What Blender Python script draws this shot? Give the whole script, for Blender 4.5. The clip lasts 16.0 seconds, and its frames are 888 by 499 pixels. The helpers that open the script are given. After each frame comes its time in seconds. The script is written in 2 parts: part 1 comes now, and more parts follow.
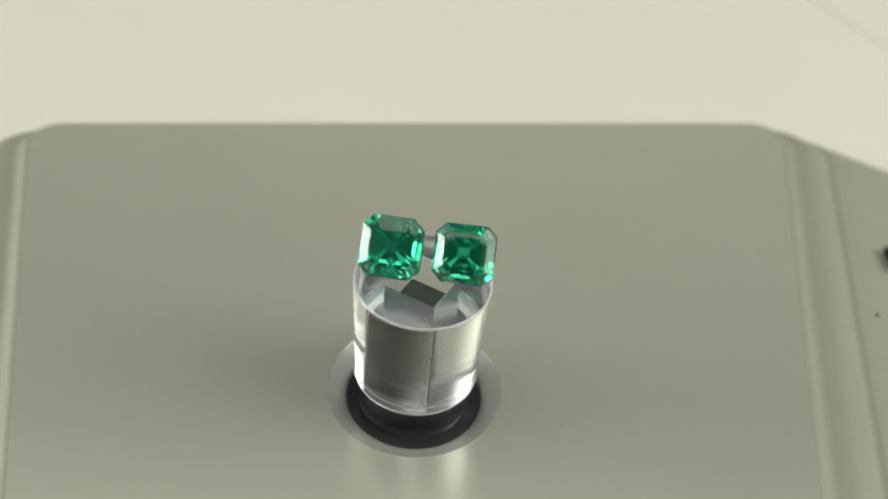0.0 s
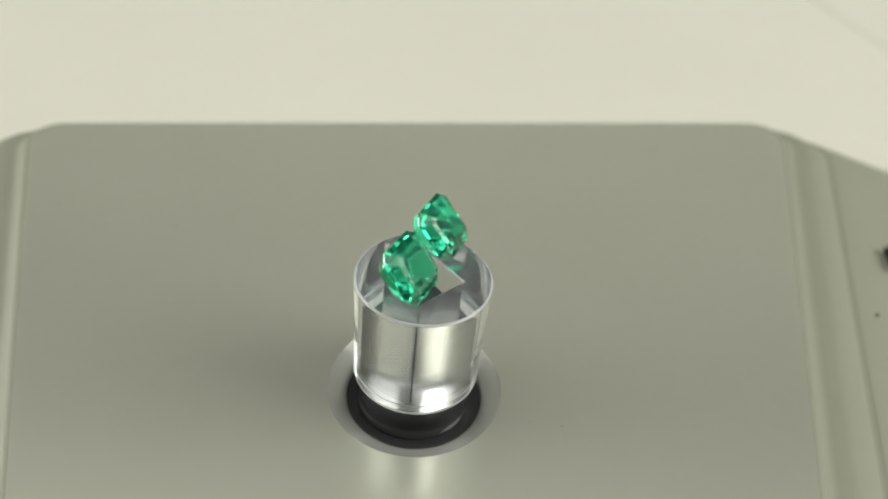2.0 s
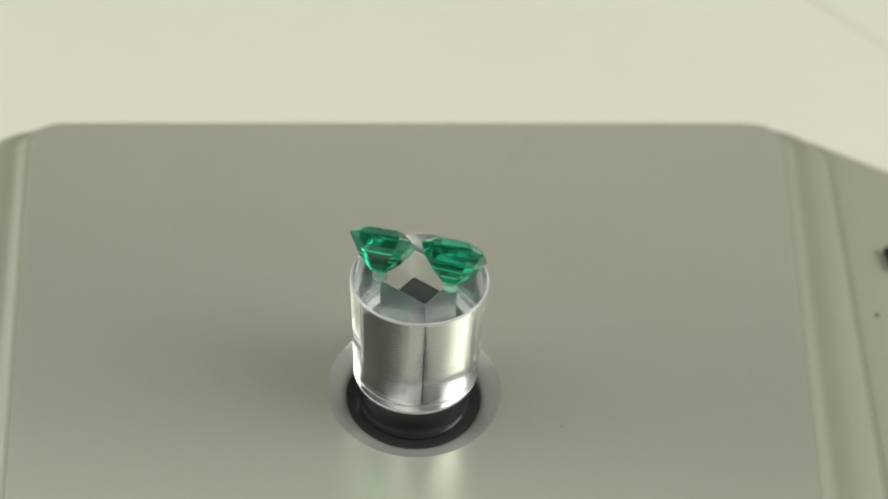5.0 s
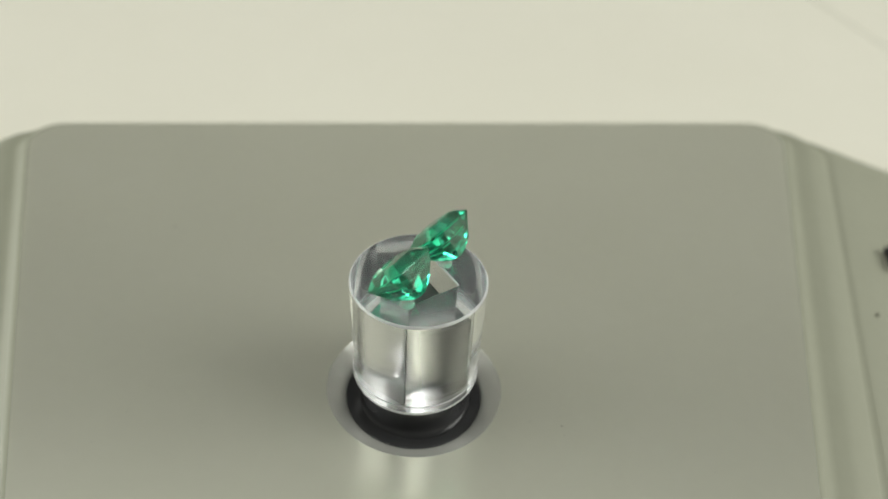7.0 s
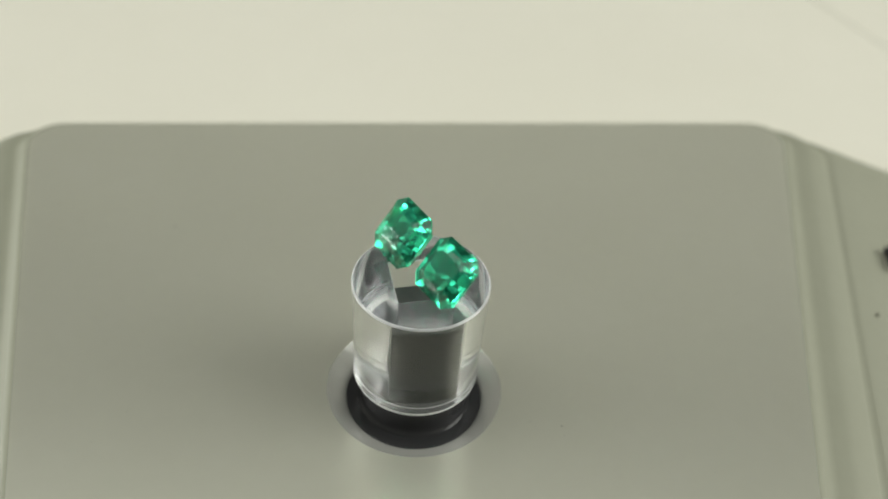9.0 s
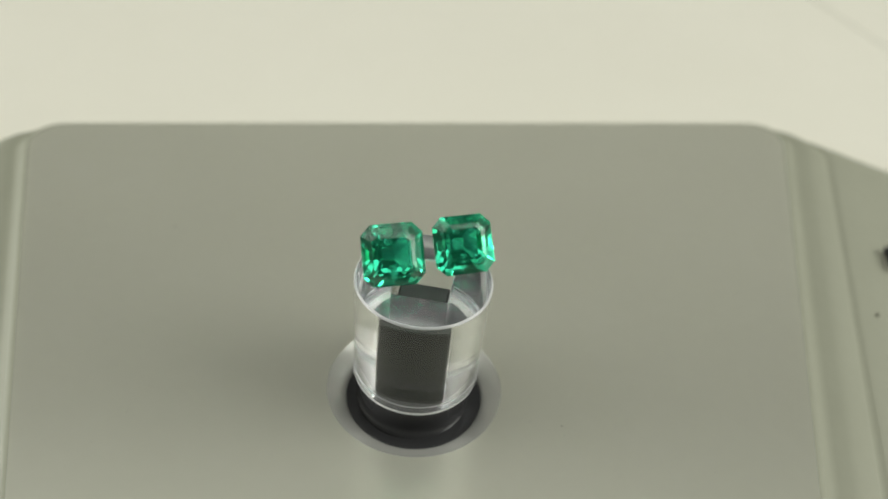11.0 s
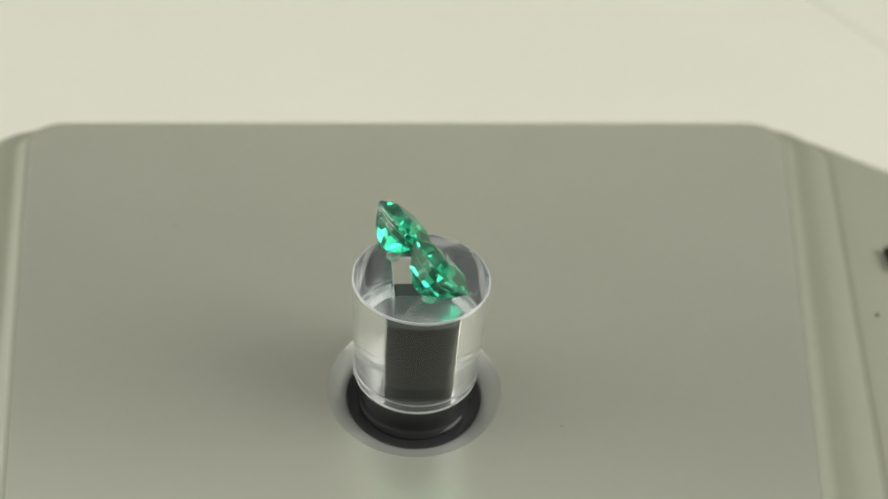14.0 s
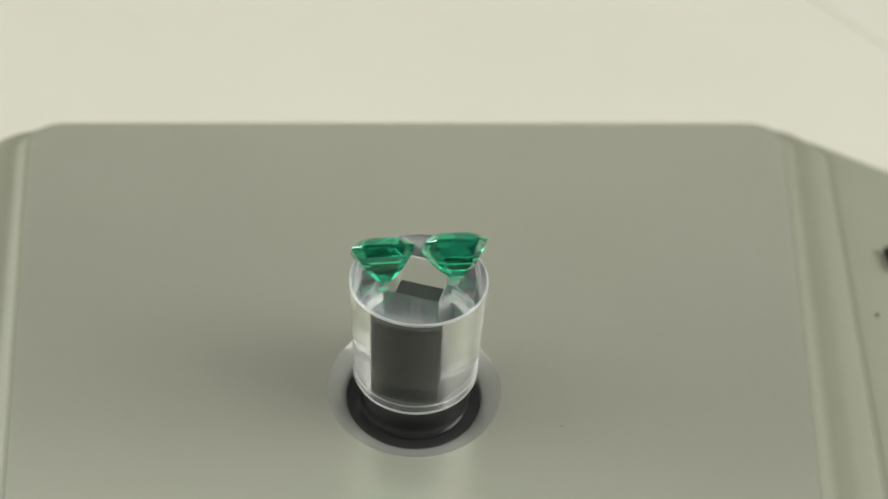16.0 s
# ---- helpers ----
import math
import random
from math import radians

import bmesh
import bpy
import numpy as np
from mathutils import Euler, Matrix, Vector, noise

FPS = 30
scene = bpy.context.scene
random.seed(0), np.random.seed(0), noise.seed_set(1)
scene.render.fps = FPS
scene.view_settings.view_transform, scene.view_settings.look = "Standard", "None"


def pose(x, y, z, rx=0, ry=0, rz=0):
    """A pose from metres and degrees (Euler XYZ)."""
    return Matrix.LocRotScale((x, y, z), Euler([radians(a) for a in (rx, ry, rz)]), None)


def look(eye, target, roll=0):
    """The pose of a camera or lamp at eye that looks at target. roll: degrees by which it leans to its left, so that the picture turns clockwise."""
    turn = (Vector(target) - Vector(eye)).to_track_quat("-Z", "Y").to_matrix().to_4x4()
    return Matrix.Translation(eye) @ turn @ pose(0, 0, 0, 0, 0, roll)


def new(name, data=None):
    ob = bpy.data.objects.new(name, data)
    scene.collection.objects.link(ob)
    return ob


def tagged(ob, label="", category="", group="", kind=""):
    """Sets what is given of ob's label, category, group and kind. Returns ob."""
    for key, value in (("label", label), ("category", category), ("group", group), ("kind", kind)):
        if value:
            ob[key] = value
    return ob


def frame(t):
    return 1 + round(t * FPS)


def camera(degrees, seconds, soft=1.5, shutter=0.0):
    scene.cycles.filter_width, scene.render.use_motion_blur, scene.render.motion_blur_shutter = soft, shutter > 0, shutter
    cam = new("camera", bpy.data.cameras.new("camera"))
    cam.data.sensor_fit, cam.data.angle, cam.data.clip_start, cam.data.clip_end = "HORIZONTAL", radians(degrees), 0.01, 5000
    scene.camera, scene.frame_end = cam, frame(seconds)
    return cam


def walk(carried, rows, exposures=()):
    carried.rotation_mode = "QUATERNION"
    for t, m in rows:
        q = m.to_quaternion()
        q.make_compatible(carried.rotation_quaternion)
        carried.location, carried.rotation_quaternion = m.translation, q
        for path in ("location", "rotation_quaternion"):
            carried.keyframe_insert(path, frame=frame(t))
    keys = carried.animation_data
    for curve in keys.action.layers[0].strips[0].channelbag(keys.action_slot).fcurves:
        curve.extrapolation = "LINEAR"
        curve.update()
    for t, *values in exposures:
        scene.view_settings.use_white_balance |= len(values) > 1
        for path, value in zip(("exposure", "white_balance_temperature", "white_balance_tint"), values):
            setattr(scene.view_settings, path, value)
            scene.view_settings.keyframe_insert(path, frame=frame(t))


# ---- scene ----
cam = camera(53.66, 16.0, soft=1.75)
MM = 0.001
EYE = (1.731 * MM, -56.289 * MM, 64.720 * MM)
AIM = (1.731 * MM, -10.368 * MM, 26.103 * MM)
ROLL = 4.9
walk(cam, [(0.0, look(EYE, AIM, ROLL)), (16.0, look(EYE, AIM, ROLL))])
cam.data.dof.use_dof = True
cam.data.dof.focus_distance = 75 * MM
cam.data.dof.aperture_fstop = 21.0

# ---- light ----
world = bpy.data.worlds.new("world")
scene.world = world
world.use_nodes = True
world.node_tree.nodes["Background"].inputs[0].default_value = (1.0, 0.97, 0.90, 1)
world.node_tree.nodes["Background"].inputs[1].default_value = 0.15


def area_lamp(name, eye, target, size_x, size_y, power, colour):
    data = bpy.data.lights.new(name, "AREA")
    data.shape, data.size, data.size_y, data.energy, data.color = "RECTANGLE", size_x, size_y, power, colour
    ob = new(name, data)
    ob.matrix_world = look(eye, target)
    return ob


area_lamp("ceiling_light", (0.0, 0.12, 1.66), (0.0, 0.12, 0), 2.8, 1.30, 19.0, (0.97, 0.985, 0.93))
area_lamp("right_light_panel", (0.72, -0.03, 0.40), (0, 0.0, 0.01), 0.46, 0.70, 4.5, (0.97, 0.985, 0.93))
area_lamp("left_light_panel", (-0.65, 0.0, 0.105), (0, 0.0, 0.015), 0.36, 0.21, 3.1, (0.97, 0.985, 0.945))


# ---- materials ----
def material(name, colour=(0.5, 0.5, 0.5), rough=0.5, metal=0.0, ior=1.5, glass=0.0, coat=0.0):
    m = bpy.data.materials.new(name)
    m.use_nodes = True
    b = m.node_tree.nodes["Principled BSDF"]
    b.inputs["Base Color"].default_value = (*colour, 1)
    b.inputs["Roughness"].default_value = rough
    b.inputs["Metallic"].default_value = metal
    b.inputs["IOR"].default_value = ior
    b.inputs["Transmission Weight"].default_value = glass
    b.inputs["Coat Weight"].default_value = coat
    return m


def node(m, kind, **values):
    n = m.node_tree.nodes.new(kind)
    for key, value in values.items():
        n.inputs[key.replace("_", " ")].default_value = value
    return n


def vary(m, scale, low, high, detail=4.0, amount=1.0):
    """Base colour from low to high by noise at two scales, in metres of the object."""
    t, b = m.node_tree, m.node_tree.nodes["Principled BSDF"]
    place = node(m, "ShaderNodeTexCoord")
    a = node(m, "ShaderNodeTexNoise", Scale=scale, Detail=detail)
    c = node(m, "ShaderNodeTexNoise", Scale=scale * 9, Detail=3.0)
    mix = node(m, "ShaderNodeMath")
    mix.operation = "MULTIPLY_ADD"
    mix.inputs[1].default_value = 0.35
    ramp = node(m, "ShaderNodeMix")
    ramp.data_type = "RGBA"
    ramp.inputs[6].default_value, ramp.inputs[7].default_value = (*low, 1), (*high, 1)
    t.links.new(place.outputs["Object"], a.inputs["Vector"])
    t.links.new(place.outputs["Object"], c.inputs["Vector"])
    t.links.new(c.outputs["Fac"], mix.inputs[0])
    scaled = node(m, "ShaderNodeMath")
    scaled.operation = "MULTIPLY"
    scaled.inputs[1].default_value = 0.65 * amount
    t.links.new(a.outputs["Fac"], scaled.inputs[0])
    t.links.new(scaled.outputs[0], mix.inputs[2])
    t.links.new(mix.outputs[0], ramp.inputs[0])
    t.links.new(ramp.outputs[2], b.inputs["Base Color"])
    return place


def bump(m, scale, strength, distance, stretch=(1, 1, 1)):
    t, b = m.node_tree, m.node_tree.nodes["Principled BSDF"]
    place = node(m, "ShaderNodeTexCoord")
    turn = node(m, "ShaderNodeMapping", Scale=stretch)
    n = node(m, "ShaderNodeTexNoise", Scale=scale, Detail=4.0)
    k = node(m, "ShaderNodeBump", Strength=strength, Distance=distance)
    t.links.new(place.outputs["Object"], turn.inputs["Vector"])
    t.links.new(turn.outputs[0], n.inputs["Vector"])
    t.links.new(n.outputs["Fac"], k.inputs["Height"])
    t.links.new(k.outputs[0], b.inputs["Normal"])


M_WHITE = material("white_laminate", rough=0.55)
vary(M_WHITE, 14, (0.695, 0.675, 0.575), (0.755, 0.735, 0.64))
bump(M_WHITE, 900, 0.15, 0.0002)
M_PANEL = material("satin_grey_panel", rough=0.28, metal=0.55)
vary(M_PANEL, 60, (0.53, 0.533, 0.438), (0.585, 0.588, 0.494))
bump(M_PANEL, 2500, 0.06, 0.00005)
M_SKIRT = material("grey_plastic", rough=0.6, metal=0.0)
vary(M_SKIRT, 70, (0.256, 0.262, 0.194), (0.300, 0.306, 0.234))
bump(M_SKIRT, 1800, 0.08, 0.00005)
M_RING = material("polished_bevel", rough=0.22, metal=0.5)
vary(M_RING, 200, (0.60, 0.60, 0.55), (0.68, 0.68, 0.63))
M_BLACK = material("black_rubber", rough=0.16)
M_BLACK.node_tree.nodes["Principled BSDF"].inputs["Specular IOR Level"].default_value = 0.3
vary(M_BLACK, 400, (0.028, 0.028, 0.029), (0.040, 0.040, 0.041))
M_POST = material("black_plastic_post", rough=0.5)
M_POST.node_tree.nodes["Principled BSDF"].inputs["Specular IOR Level"].default_value = 0.15
vary(M_POST, 500, (0.008, 0.008, 0.008), (0.016, 0.016, 0.017))
M_CAP = material("dusty_post_end", rough=0.55)
vary(M_CAP, 900, (0.03, 0.032, 0.03), (0.10, 0.105, 0.10))
M_ACRYLIC = material("clear_acrylic", (0.985, 0.99, 0.99), 0.0, ior=1.49, glass=0.982)
# top face: slight white haze and blue tint stand in for gathered light
M_TOP = material("hazed_acrylic_top", (0.93, 0.965, 1.0), 0.0, ior=1.49, glass=0.965)
# base face: white share imitates the glow inside the lower sleeve
M_BASE = material("milky_acrylic_base", (0.93, 0.94, 0.94), 0.08, ior=1.49, glass=0.85)
# foot bevel: nearly opaque white in place of the light it refracts
M_RIM = material("whitened_acrylic_rim", (0.97, 0.98, 0.98), 0.25, ior=1.49, glass=0.08)
M_FROST = material("cut_acrylic_edge", (0.97, 0.98, 0.98), 0.16, ior=1.49, glass=0.55)
M_BORE = material("sawn_acrylic_bore", (0.96, 0.97, 0.97), 0.18, ior=1.49, glass=0.995)
M_WAX = material("clear_mounting_wax", (0.92, 0.94, 0.92), 0.1, ior=1.42, glass=0.75)
M_EMERALD = material("emerald", (0.048, 0.80, 0.45), 0.04, ior=1.58, glass=0.96)
bump(M_EMERALD, 900, 0.09, 0.0001)
M_WALL = material("wall_paint", rough=0.8)
vary(M_WALL, 3, (0.80, 0.79, 0.75), (0.86, 0.85, 0.81))
# unseen south wall and ceiling, kept dark to deepen reflections in stones and acrylic
M_WALL_DARK = material("unseen_dark_wall", rough=0.7)
vary(M_WALL_DARK, 3, (0.035, 0.035, 0.034), (0.055, 0.055, 0.053))
M_CEILING = material("unseen_dim_ceiling", rough=0.75)
vary(M_CEILING, 3, (0.20, 0.20, 0.195), (0.26, 0.26, 0.25))
M_FLOOR = material("floor_covering", rough=0.6)
vary(M_FLOOR, 5, (0.20, 0.18, 0.15), (0.27, 0.25, 0.21))
M_DUST = material("pale_dust", (0.42, 0.42, 0.37), 0.9)
M_LINT = material("dark_lint", (0.20, 0.20, 0.16), 0.9)
M_THREAD = material("pale_grey_thread", (0.50, 0.50, 0.43), 0.8)


# ---- mesh helpers ----
def mesh_of(name, bm, mat, smooth=False, wound=False):
    me = bpy.data.meshes.new(name)
    if not wound:
        bmesh.ops.recalc_face_normals(bm, faces=bm.faces)
    bm.to_mesh(me)
    bm.free()
    me.materials.append(mat)
    if smooth:
        for p in me.polygons:
            p.use_smooth = True
    return me


def part(name, bm, mat, parent, label="", smooth=False, wound=False):
    ob = new(name, mesh_of(name, bm, mat, smooth, wound))
    ob.parent = parent
    if label:
        tagged(ob, label)
    return ob


def loft(bm, loops, closed_ends=(False, False)):
    """Faces between rings of equal vertex count; each ring a list of (x, y, z) in metres."""
    rows = [[bm.verts.new(p) for p in ring] for ring in loops]
    n = len(rows[0])
    for a, b in zip(rows, rows[1:]):
        for i in range(n):
            bm.faces.new((a[i], a[(i + 1) % n], b[(i + 1) % n], b[i]))
    if closed_ends[0]:
        bm.faces.new(rows[0])
    if closed_ends[1]:
        bm.faces.new(rows[-1])
    return rows


def circle(r, z, n=128, phase=0.0):
    return [(r * MM * math.cos(phase + math.tau * i / n), r * MM * math.sin(phase + math.tau * i / n), z * MM) for i in range(n)]


def box_bm(x0, y0, z0, x1, y1, z1, bevel=0.0):
    bm = bmesh.new()
    bmesh.ops.create_cube(bm, size=1)
    for v in bm.verts:
        v.co = Vector(((x0 + x1) / 2 + v.co.x * (x1 - x0), (y0 + y1) / 2 + v.co.y * (y1 - y0), (z0 + z1) / 2 + v.co.z * (z1 - z0)))
    if bevel:
        bmesh.ops.bevel(bm, geom=bm.edges[:], offset=bevel, segments=3, profile=0.5, affect="EDGES")
    return bm


# ---- the unseen room and the table ----
TABLE_Z = -25.0
def room():
    x0, x1, y0, y1, z0, z1, w = -1.6, 1.6, -1.5, 1.7, -0.775, 1.7, 0.1
    def slab(name, dims, mat, label):
        ob = new(name, mesh_of(name, box_bm(*dims), mat))
        tagged(ob, label, name.split("_")[0], kind="structure")
    slab("floor", (x0 - w, y0 - w, z0 - w, x1 + w, y1 + w, z0), M_FLOOR, "plain brown-grey room floor under the table")
    # ceiling and south wall are invented dark surrounds that shape the reflected light
    slab("ceiling", (x0 - w, y0 - w, z1, x1 + w, y1 + w, z1 + w), M_CEILING, "unseen grey ceiling, toned down to dim what the stones reflect")
    slab("wall_north", (x0 - w, y1, z0, x1 + w, y1 + w, z1), M_WALL, "plain pale painted wall behind the table")
    slab("wall_south", (x0 - w, y0 - w, z0, x1 + w, y0, z1), M_WALL_DARK, "unseen charcoal wall, added as a dark side for the stones to reflect")
    slab("wall_east", (x1, y0, z0, x1 + w, y1, z1), M_WALL, "plain pale painted wall beside the table")
    slab("wall_west", (x0 - w, y0, z0, x0, y1, z1), M_WALL, "plain pale painted wall beside the table")


def table():
    t = tagged(new("table"), "white laminate table with a plain matt top", "table")
    t.location = (0.05, 0.25, -0.775)
    top = TABLE_Z * MM + 0.775
    part("tabletop", box_bm(-0.7, -0.45, top - 0.028, 0.7, 0.45, top, 0.003), M_WHITE, t)
    for x in (-0.64, 0.64):
        for y in (-0.39, 0.39):
            part("leg", box_bm(x - 0.025, y - 0.025, 0, x + 0.025, y + 0.025, top - 0.028, 0.004), M_WHITE, t)


# ---- the display stand ----
CORNERS = [(-22.6, -45), (31.1, -45), (49.9, 56.3), (-54.7, 39.55)]
ROUND = 4.2


def outline(offset, z, steps=10, all_round=False):
    """The stand's rounded outline; offset pushes the two long sides outwards (all_round: every side)."""
    n, lines, ring = len(CORNERS), [], []
    for i in range(n):
        a, b = Vector(CORNERS[i]), Vector(CORNERS[(i + 1) % n])
        d = (b - a).normalized()
        out = Vector((d.y, -d.x))
        push = offset if all_round or i in (1, 3) else min(offset, 0.0)
        lines.append((a + out * (push - ROUND), d, out))
    for i in range(n):
        (p, d, o1), (q, e, o2) = lines[i - 1], lines[i]
        c = p + d * ((q - p).cross(e) / d.cross(e))
        turn = o1.angle_signed(o2)
        for k in range(steps + 1):
            o = o1.copy()
            o.rotate(Matrix.Rotation(-turn * k / steps, 2))
            v = c + o * ROUND
            ring.append((v.x * MM, v.y * MM, z * MM))
    return ring


def stand():
    s = tagged(new("display_stand"), "satin grey display stand with sloping stepped sides and a round socket", "stand")
    # top plate with its round opening
    bm = bmesh.new()
    edges = []
    for ring in (outline(-0.9, 0, all_round=True), circle(8.4, 0, 160)):
        vs = [bm.verts.new(p) for p in ring]
        edges += [bm.edges.new((vs[i], vs[(i + 1) % len(vs)])) for i in range(len(vs))]
    bmesh.ops.triangle_fill(bm, edges=edges, use_beauty=True)
    for f in bm.faces:
        if f.normal.z < 0:
            f.normal_flip()
    part("top_plate", bm, M_PANEL, s, "satin grey top plate with soft sheen")
    # rounded plate edge
    bm = bmesh.new()
    loft(bm, [outline(-0.9 + 0.9 * math.sin(a), -0.9 + 0.9 * math.cos(a), all_round=True) for a in [math.radians(d) for d in (0, 12, 25, 40, 55, 68)]])
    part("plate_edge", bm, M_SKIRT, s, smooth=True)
    # sloping sides with a groove
    bm = bmesh.new()
    loft(bm, [outline(o, z) for o, z in ((-0.07, -0.57), (0.3, -0.95), (0.7, -1.32), (1.1, -1.5), (1.6, -1.53), (2.7, -1.46), (3.7, -1.68), (5.4, -2.5), (5.8, -2.8))])
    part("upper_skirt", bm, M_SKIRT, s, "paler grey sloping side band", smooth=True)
    bm = bmesh.new()
    loft(bm, [outline(o, z) for o, z in ((5.8, -2.8), (6.05, -3.08), (6.4, -3.26), (6.8, -3.24), (7.05, -3.2))])
    part("groove", bm, M_SKIRT, s, "narrow groove round the sides", smooth=True)
    bm = bmesh.new()
    loft(bm, [outline(o, z) for o, z in ((7.05, -3.2), (7.6, -3.3), (10.5, -4.45), (15.5, -6.45), (24.0, -9.8), (24.7, -10.3), (25.0, -11.1), (25.0, -24.2), (24.6, -24.95))], (False, True))
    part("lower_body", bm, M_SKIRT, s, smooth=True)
    # bevelled socket ring and its black floor
    bm = bmesh.new()
    loft(bm, [circle(r, z) for r, z in ((8.4, 0), (8.33, -0.03), (8.25, -0.10), (7.9, -0.36), (7.3, -0.72), (6.9, -0.98), (6.65, -1.16), (6.55, -1.3), (6.5, -1.6))])
    part("socket_ring", bm, M_RING, s, "shiny bevelled metal ring", smooth=True)
    bm = bmesh.new()
    loft(bm, [circle(r, z) for r, z in ((6.54, -1.34), (6.35, -1.3), (5.75, -1.34), (5.4, -1.36), (5.0, -1.4), (0.2, -1.9))], (False, True))
    part("socket_floor", bm, M_BLACK, s, "glossy black rubber gasket", smooth=True)
    # dark slot in the side band
    for x, y, z, lx, ly, mat, label in ((58.7, 31.8, -4.4, 0.45, 2.0, M_BLACK, "small black rubber plug"), (52.95, 20.2, -4.0, 0.16, 0.2, M_LINT, "tiny brownish grey plug")):
        bm = box_bm((x - lx) * MM, (y - ly) * MM, (z - 0.6) * MM, (x + lx) * MM, (y + ly) * MM, (z + 0.35) * MM, 0.25 * MM)
        part("slot_plug", bm, mat, s, label)
    return s


# ---- the turning post, sleeve and stones ----
SLEEVE_Z0, SLEEVE_Z1, BORE = 2.42, 14.02, 2.45


def spindle():
    s = tagged(new("turning_spindle"), "black plastic spindle with a square post, turning in the socket", "spindle")
    bm = bmesh.new()
    loft(bm, [circle(r, z, 96) for r, z in ((5.45, -1.36), (5.28, -1.28), (5.1, -1.1), (4.98, -0.8), (4.92, -0.4), (4.9, 0.2), (4.9, 1.9), (4.85, 2.22), (4.65, 2.40))], (True, True))
    part("collar", bm, M_BLACK, s, smooth=True)
    bm = box_bm(-2.3 * MM, -2.3 * MM, 2.38 * MM, 2.3 * MM, 2.3 * MM, 11.2 * MM, 0.2 * MM)
    post = part("square_post", bm, M_POST, s)
    part("post_top", box_bm(-2.1 * MM, -2.1 * MM, 11.19 * MM, 2.1 * MM, 2.1 * MM, 11.23 * MM), M_CAP, post, "dusty grey end of the post")
    for y in (0.40, 1.10):
        part("scratch", box_bm(-2.312 * MM, (y - 0.18) * MM, 10.1 * MM, -2.296 * MM, (y + 0.18) * MM, 10.16 * MM), M_DUST, post)
    return s


def sleeve():
    n, z0, z1 = 320, SLEEVE_Z0, SLEEVE_Z1
    ob = tagged(new("acrylic_sleeve"), "clear acrylic cylinder with a square bore, turning on the spindle", "cylinder")

    def band(name, rows, mat, label):
        bm = bmesh.new()
        loft(bm, [circle(r, z, n) for r, z in rows])
        return part(name, bm, mat, ob, label, True, True)

    # the wall flares a little towards the top
    band("base_bevel", ((5.48, z0), (5.60, z0 + 0.04), (5.72, z0 + 0.14), (5.81, z0 + 0.30), (5.86, z0 + 0.50), (5.86, z0 + 0.60)), M_RIM, "bevel round the foot, whitened to look lit")
    band("base_band", ((5.86, z0 + 0.60), (5.86, z0 + 1.30)), M_ACRYLIC, "clear polished band")
    # shallow frosted groove added to draw the second bright refracted line
    band("bright_line_groove", ((5.86, z0 + 1.30), (5.83, z0 + 1.33), (5.81, z0 + 1.38), (5.83, z0 + 1.43), (5.86, z0 + 1.46)), M_FROST, "fine frosted line imitating a bright refracted edge at the foot")
    band("outer_wall", [(5.86 + 0.17 * k ** 1.6, z0 + 1.46 + (z1 - z0 - 1.65) * k) for k in [i / 24 for i in range(25)]], M_ACRYLIC, "clear polished wall")
    band("top_bevel", ((6.03, z1 - 0.19), (6.03, z1 - 0.15), (6.0, z1 - 0.07), (5.94, z1 - 0.02), (5.87, z1)), M_FROST, "bright frosted bevel round the top")
    # square bore with narrow chamfered corners
    b, c = BORE * MM, (BORE - 0.07) * MM
    square = [(b, c), (c, b), (-c, b), (-b, c), (-b, -c), (-c, -b), (c, -b), (b, -c)]
    bm = bmesh.new()
    loft(bm, [[(x, y, z * MM) for x, y in square] for z in (z1 - 0.10, z0)])
    part("square_bore", bm, M_BORE, ob, "sawn walls of the square bore", wound=True)
    mouth = [(x * 1.04, y * 1.04) for x, y in square]
    bm = bmesh.new()
    loft(bm, [[(x, y, z1 * MM) for x, y in mouth], [(x, y, (z1 - 0.10) * MM) for x, y in square]])
    part("bore_bevel", bm, M_FROST, ob, "thin bright bevel round the mouth of the bore", wound=True)
    for name, r, z, mat, hole in (("top_face", 5.87, z1, M_TOP, mouth), ("base_face", 5.48, z0, M_BASE, square)):
        bm = bmesh.new()
        edges = []
        for ring in (circle(r, z, n), [(x, y, z * MM) for x, y in hole]):
            vs = [bm.verts.new(p) for p in ring]
            edges += [bm.edges.new((vs[i], vs[(i + 1) % len(vs)])) for i in range(len(vs))]
        bmesh.ops.triangle_fill(bm, edges=edges, use_beauty=True)
        for f in bm.faces:
            f.normal_update()
            if (f.normal.z > 0) != (name == "top_face"):
                f.normal_flip()
        part(name, bm, mat, ob, wound=True)
    return ob


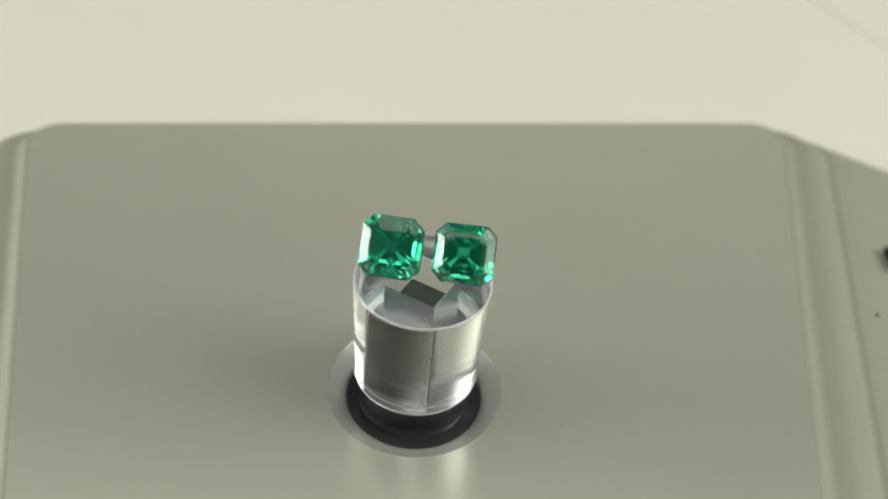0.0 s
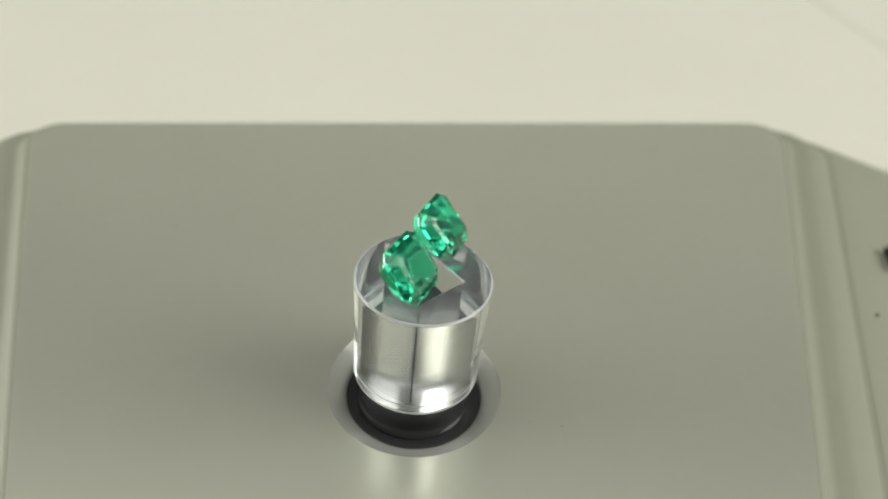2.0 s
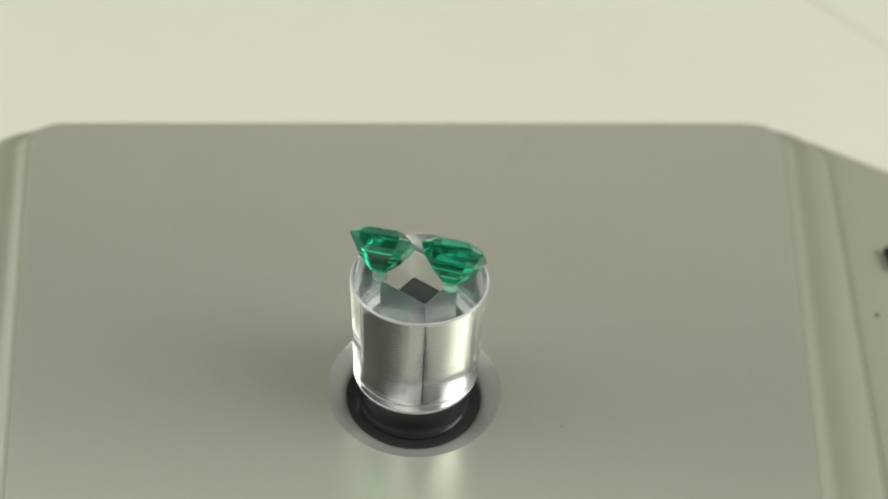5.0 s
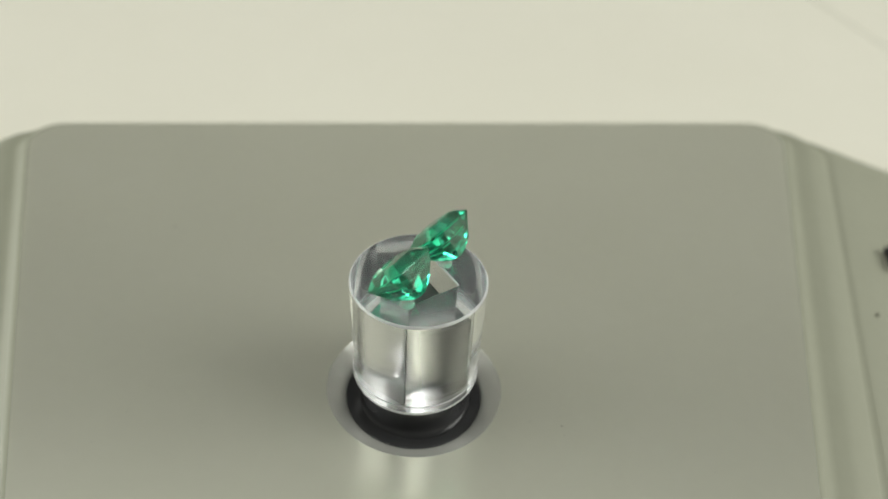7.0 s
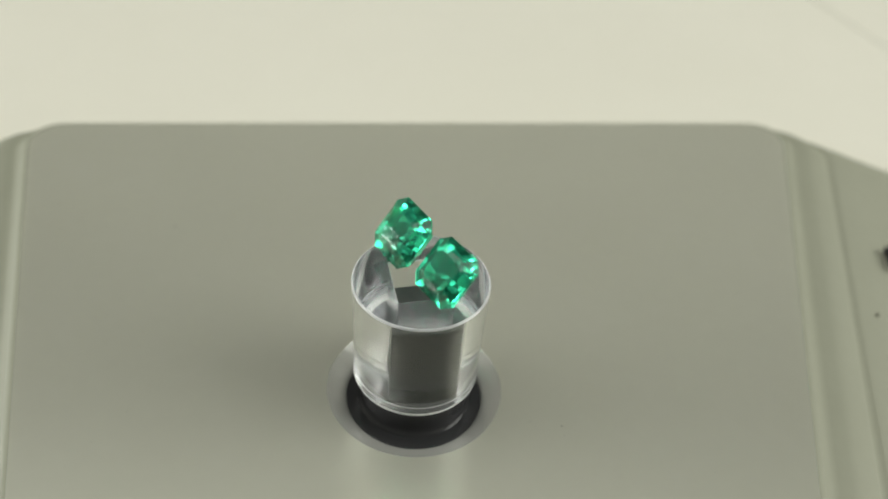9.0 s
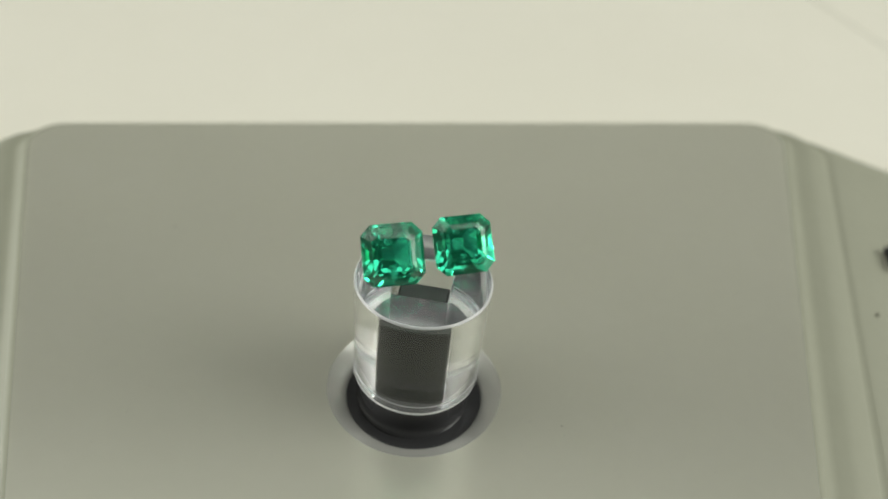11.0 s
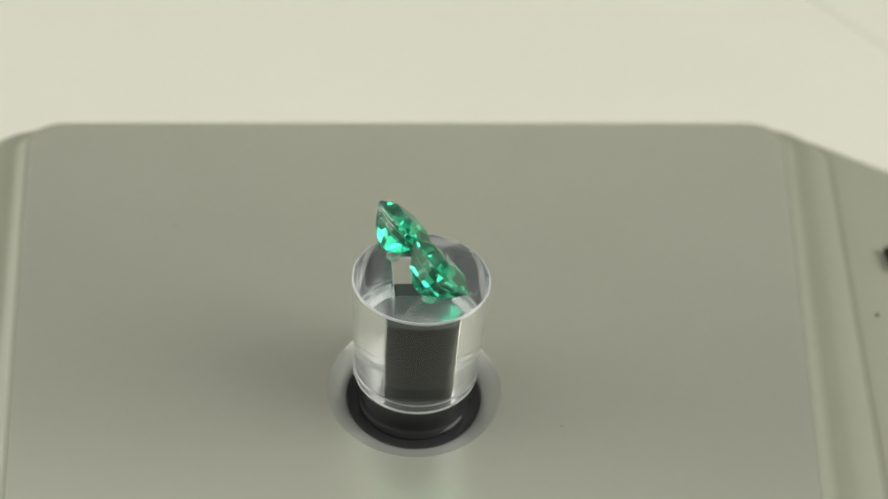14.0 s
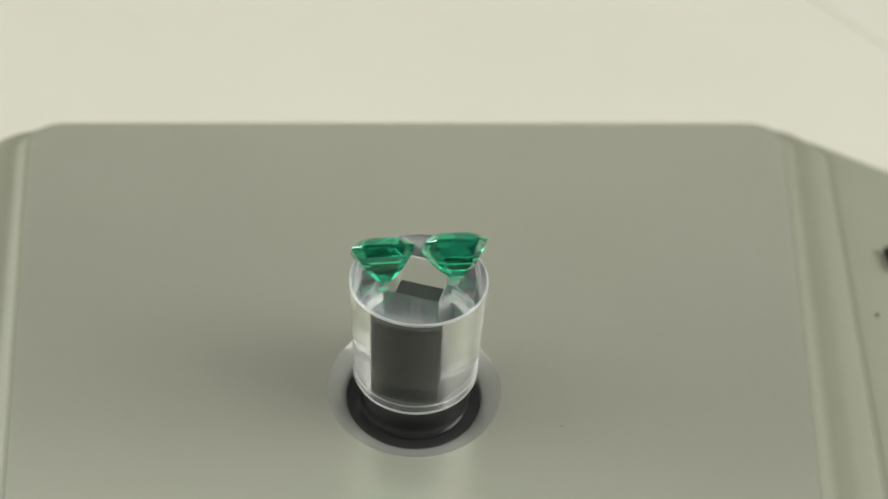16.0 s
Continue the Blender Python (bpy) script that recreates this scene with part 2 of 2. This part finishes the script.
def emerald(name, half_w, half_l, label, seed):
    cut, rnd = 0.165, random.Random(seed)
    keel = (rnd.uniform(-0.16, 0.16), rnd.uniform(-0.16, 0.16))

    def octagon(k, z):
        a, b = half_w * k, half_l * k
        c = min(cut * min(half_w, half_l) * 2 * min(k, 1) * (0.85 if k < 0.6 else 1), a * 0.9, b * 0.9)
        deep = max(0.0, -z / 2.76)
        lop = rnd.uniform(-0.035, 0.035) * half_w * (z < -0.5)
        ring = ((a, -b + c), (a, b - c), (a - c, b), (-a + c, b), (-a, b - c), (-a, -b + c), (-a + c, -b), (a - c, -b))
        return [((x + lop + keel[0] * deep) * MM, (y - lop + keel[1] * deep) * MM, z * MM) for x, y in ring]

    bm = bmesh.new()
    loft(bm, [octagon(k, z) for k, z in ((0.53, 0.82), (0.69, 0.67), (0.97, 0.13), (1.0, 0.06), (1.0, -0.07), (0.82, -0.95), (0.58, -1.85), (0.20, -2.76))], (True, True))
    ob = new(name, mesh_of(name, bm, M_EMERALD))
    return tagged(ob, label, "gemstone", "pair of emeralds")


room()
table()
stand()
SPINDLE = spindle()
SLEEVE = sleeve()
STONE_A = emerald("emerald", 2.62, 2.60, "square step-cut green emerald resting tilted on the acrylic cylinder", 3)
STONE_B = emerald("emerald", 2.58, 2.50, "slightly smaller square step-cut green emerald tilted beside its pair", 8)


def wax(label):
    bm = bmesh.new()
    bmesh.ops.create_icosphere(bm, subdivisions=3, radius=1.0)
    for v in bm.verts:
        k = 1 + 0.18 * noise.noise(v.co * 1.7)
        v.co = Vector((v.co.x * 0.65 * k, v.co.y * 0.6 * k, max(v.co.z, 0.0) * 1.3 * k)) * MM
    return tagged(new("wax_dab", mesh_of("wax_dab", bm, M_WAX, True)), label, "wax", "wax under the emeralds")


WAX_A = wax("small clear wax dab holding an emerald on the cylinder")
WAX_B = wax("small clear wax dab holding an emerald on the cylinder")


# ---- small things ----
def thread():
    cu = bpy.data.curves.new("thread", "CURVE")
    cu.dimensions, cu.bevel_depth, cu.bevel_resolution = "3D", 0.10 * MM, 2
    sp = cu.splines.new("NURBS")
    pts = [(84, 176), (88, 167), (91.5, 160), (95, 151), (98.5, 143), (101, 137), (106, 132), (112, 126)]
    sp.points.add(len(pts) - 1)
    for p, (x, y) in zip(sp.points, pts):
        p.co = (x * MM, y * MM, (TABLE_Z + 0.09) * MM, 1)
    sp.use_endpoint_u = True
    cu.materials.append(M_THREAD)
    ob = new("thread", cu)
    tagged(ob, "fine pale grey thread lying on the white table", "thread")


def specks():
    rnd = random.Random(4)
    bm = bmesh.new()
    for i in range(70):
        x, y = rnd.uniform(-40, 42), rnd.uniform(-12, 44)
        if math.hypot(x, y) < 10 or x < -36 - 0.3 * y:
            continue
        m = Matrix.Translation((x * MM, y * MM, 0.03 * MM)) @ Matrix.Rotation(rnd.uniform(0, 6), 4, "Z") @ Matrix.Diagonal((rnd.uniform(0.5, 2.0), 0.6, 0.4, 1))
        bmesh.ops.create_icosphere(bm, subdivisions=1, radius=rnd.uniform(0.02, 0.075) * MM, matrix=m)
    ob = new("dust", mesh_of("dust", bm, M_DUST))
    tagged(ob, "scattered pale dust specks on the grey top plate", "dust", kind="stuff")


LINT = [(-29.2, 20.6, 0.22), (14.1, -3.5, 0.16), (34.7, 17.4, 0.15)]


def lint():
    bm = bmesh.new()
    for x, y, size in LINT:
        m = Matrix.Translation((x * MM, y * MM, 0.05 * MM)) @ Matrix.Diagonal((1.5, 1.0, 0.4, 1))
        bmesh.ops.create_icosphere(bm, subdivisions=1, radius=size * 0.45 * MM, matrix=m)
    ob = new("lint", mesh_of("lint", bm, M_LINT))
    tagged(ob, "tiny dark lint crumbs on the grey top plate", "lint", kind="stuff")


thread()
specks()
lint()


# ---- movement ----
PERIOD = 10.4


def motions():
    speed = 360.0 / PERIOD
    times = [i * 0.25 for i in range(65)]
    base = Matrix.Translation((0, 0, SLEEVE_Z0 * MM))
    lean = base @ Matrix.Rotation(radians(1.15), 4, Vector((math.sin(radians(38)), math.cos(radians(38)), 0))) @ base.inverted()
    def resting(stone, x, y, yaw, tilt, gap):
        turn = pose(0, 0, 0, 0, 0, yaw) @ pose(0, 0, 0, tilt)
        low = min((turn @ v.co).z for v in stone.data.vertices)
        return lean @ Matrix.Translation((x * MM, y * MM, (SLEEVE_Z1 + gap) * MM - low)) @ turn

    a = resting(STONE_A, -2.90, 0.0, -4, 50, 0.92)
    b = resting(STONE_B, 3.24, -0.10, -2, 47, 1.06)
    square = pose(0, 0, 0, 0, 0, -3.45 * speed + 3.4)
    low_a = lean @ pose(-2.8 * MM, 0.95 * MM, SLEEVE_Z1 * MM)
    low_b = lean @ pose(3.35 * MM, 0.95 * MM, SLEEVE_Z1 * MM)
    for thing, home in ((SPINDLE, lean @ square), (WAX_A, low_a), (WAX_B, low_b), (SLEEVE, lean @ square), (STONE_A, a), (STONE_B, b)):
        walk(thing, [(t, pose(0, 0, 0, 0, 0, speed * t) @ home) for t in times])


motions()
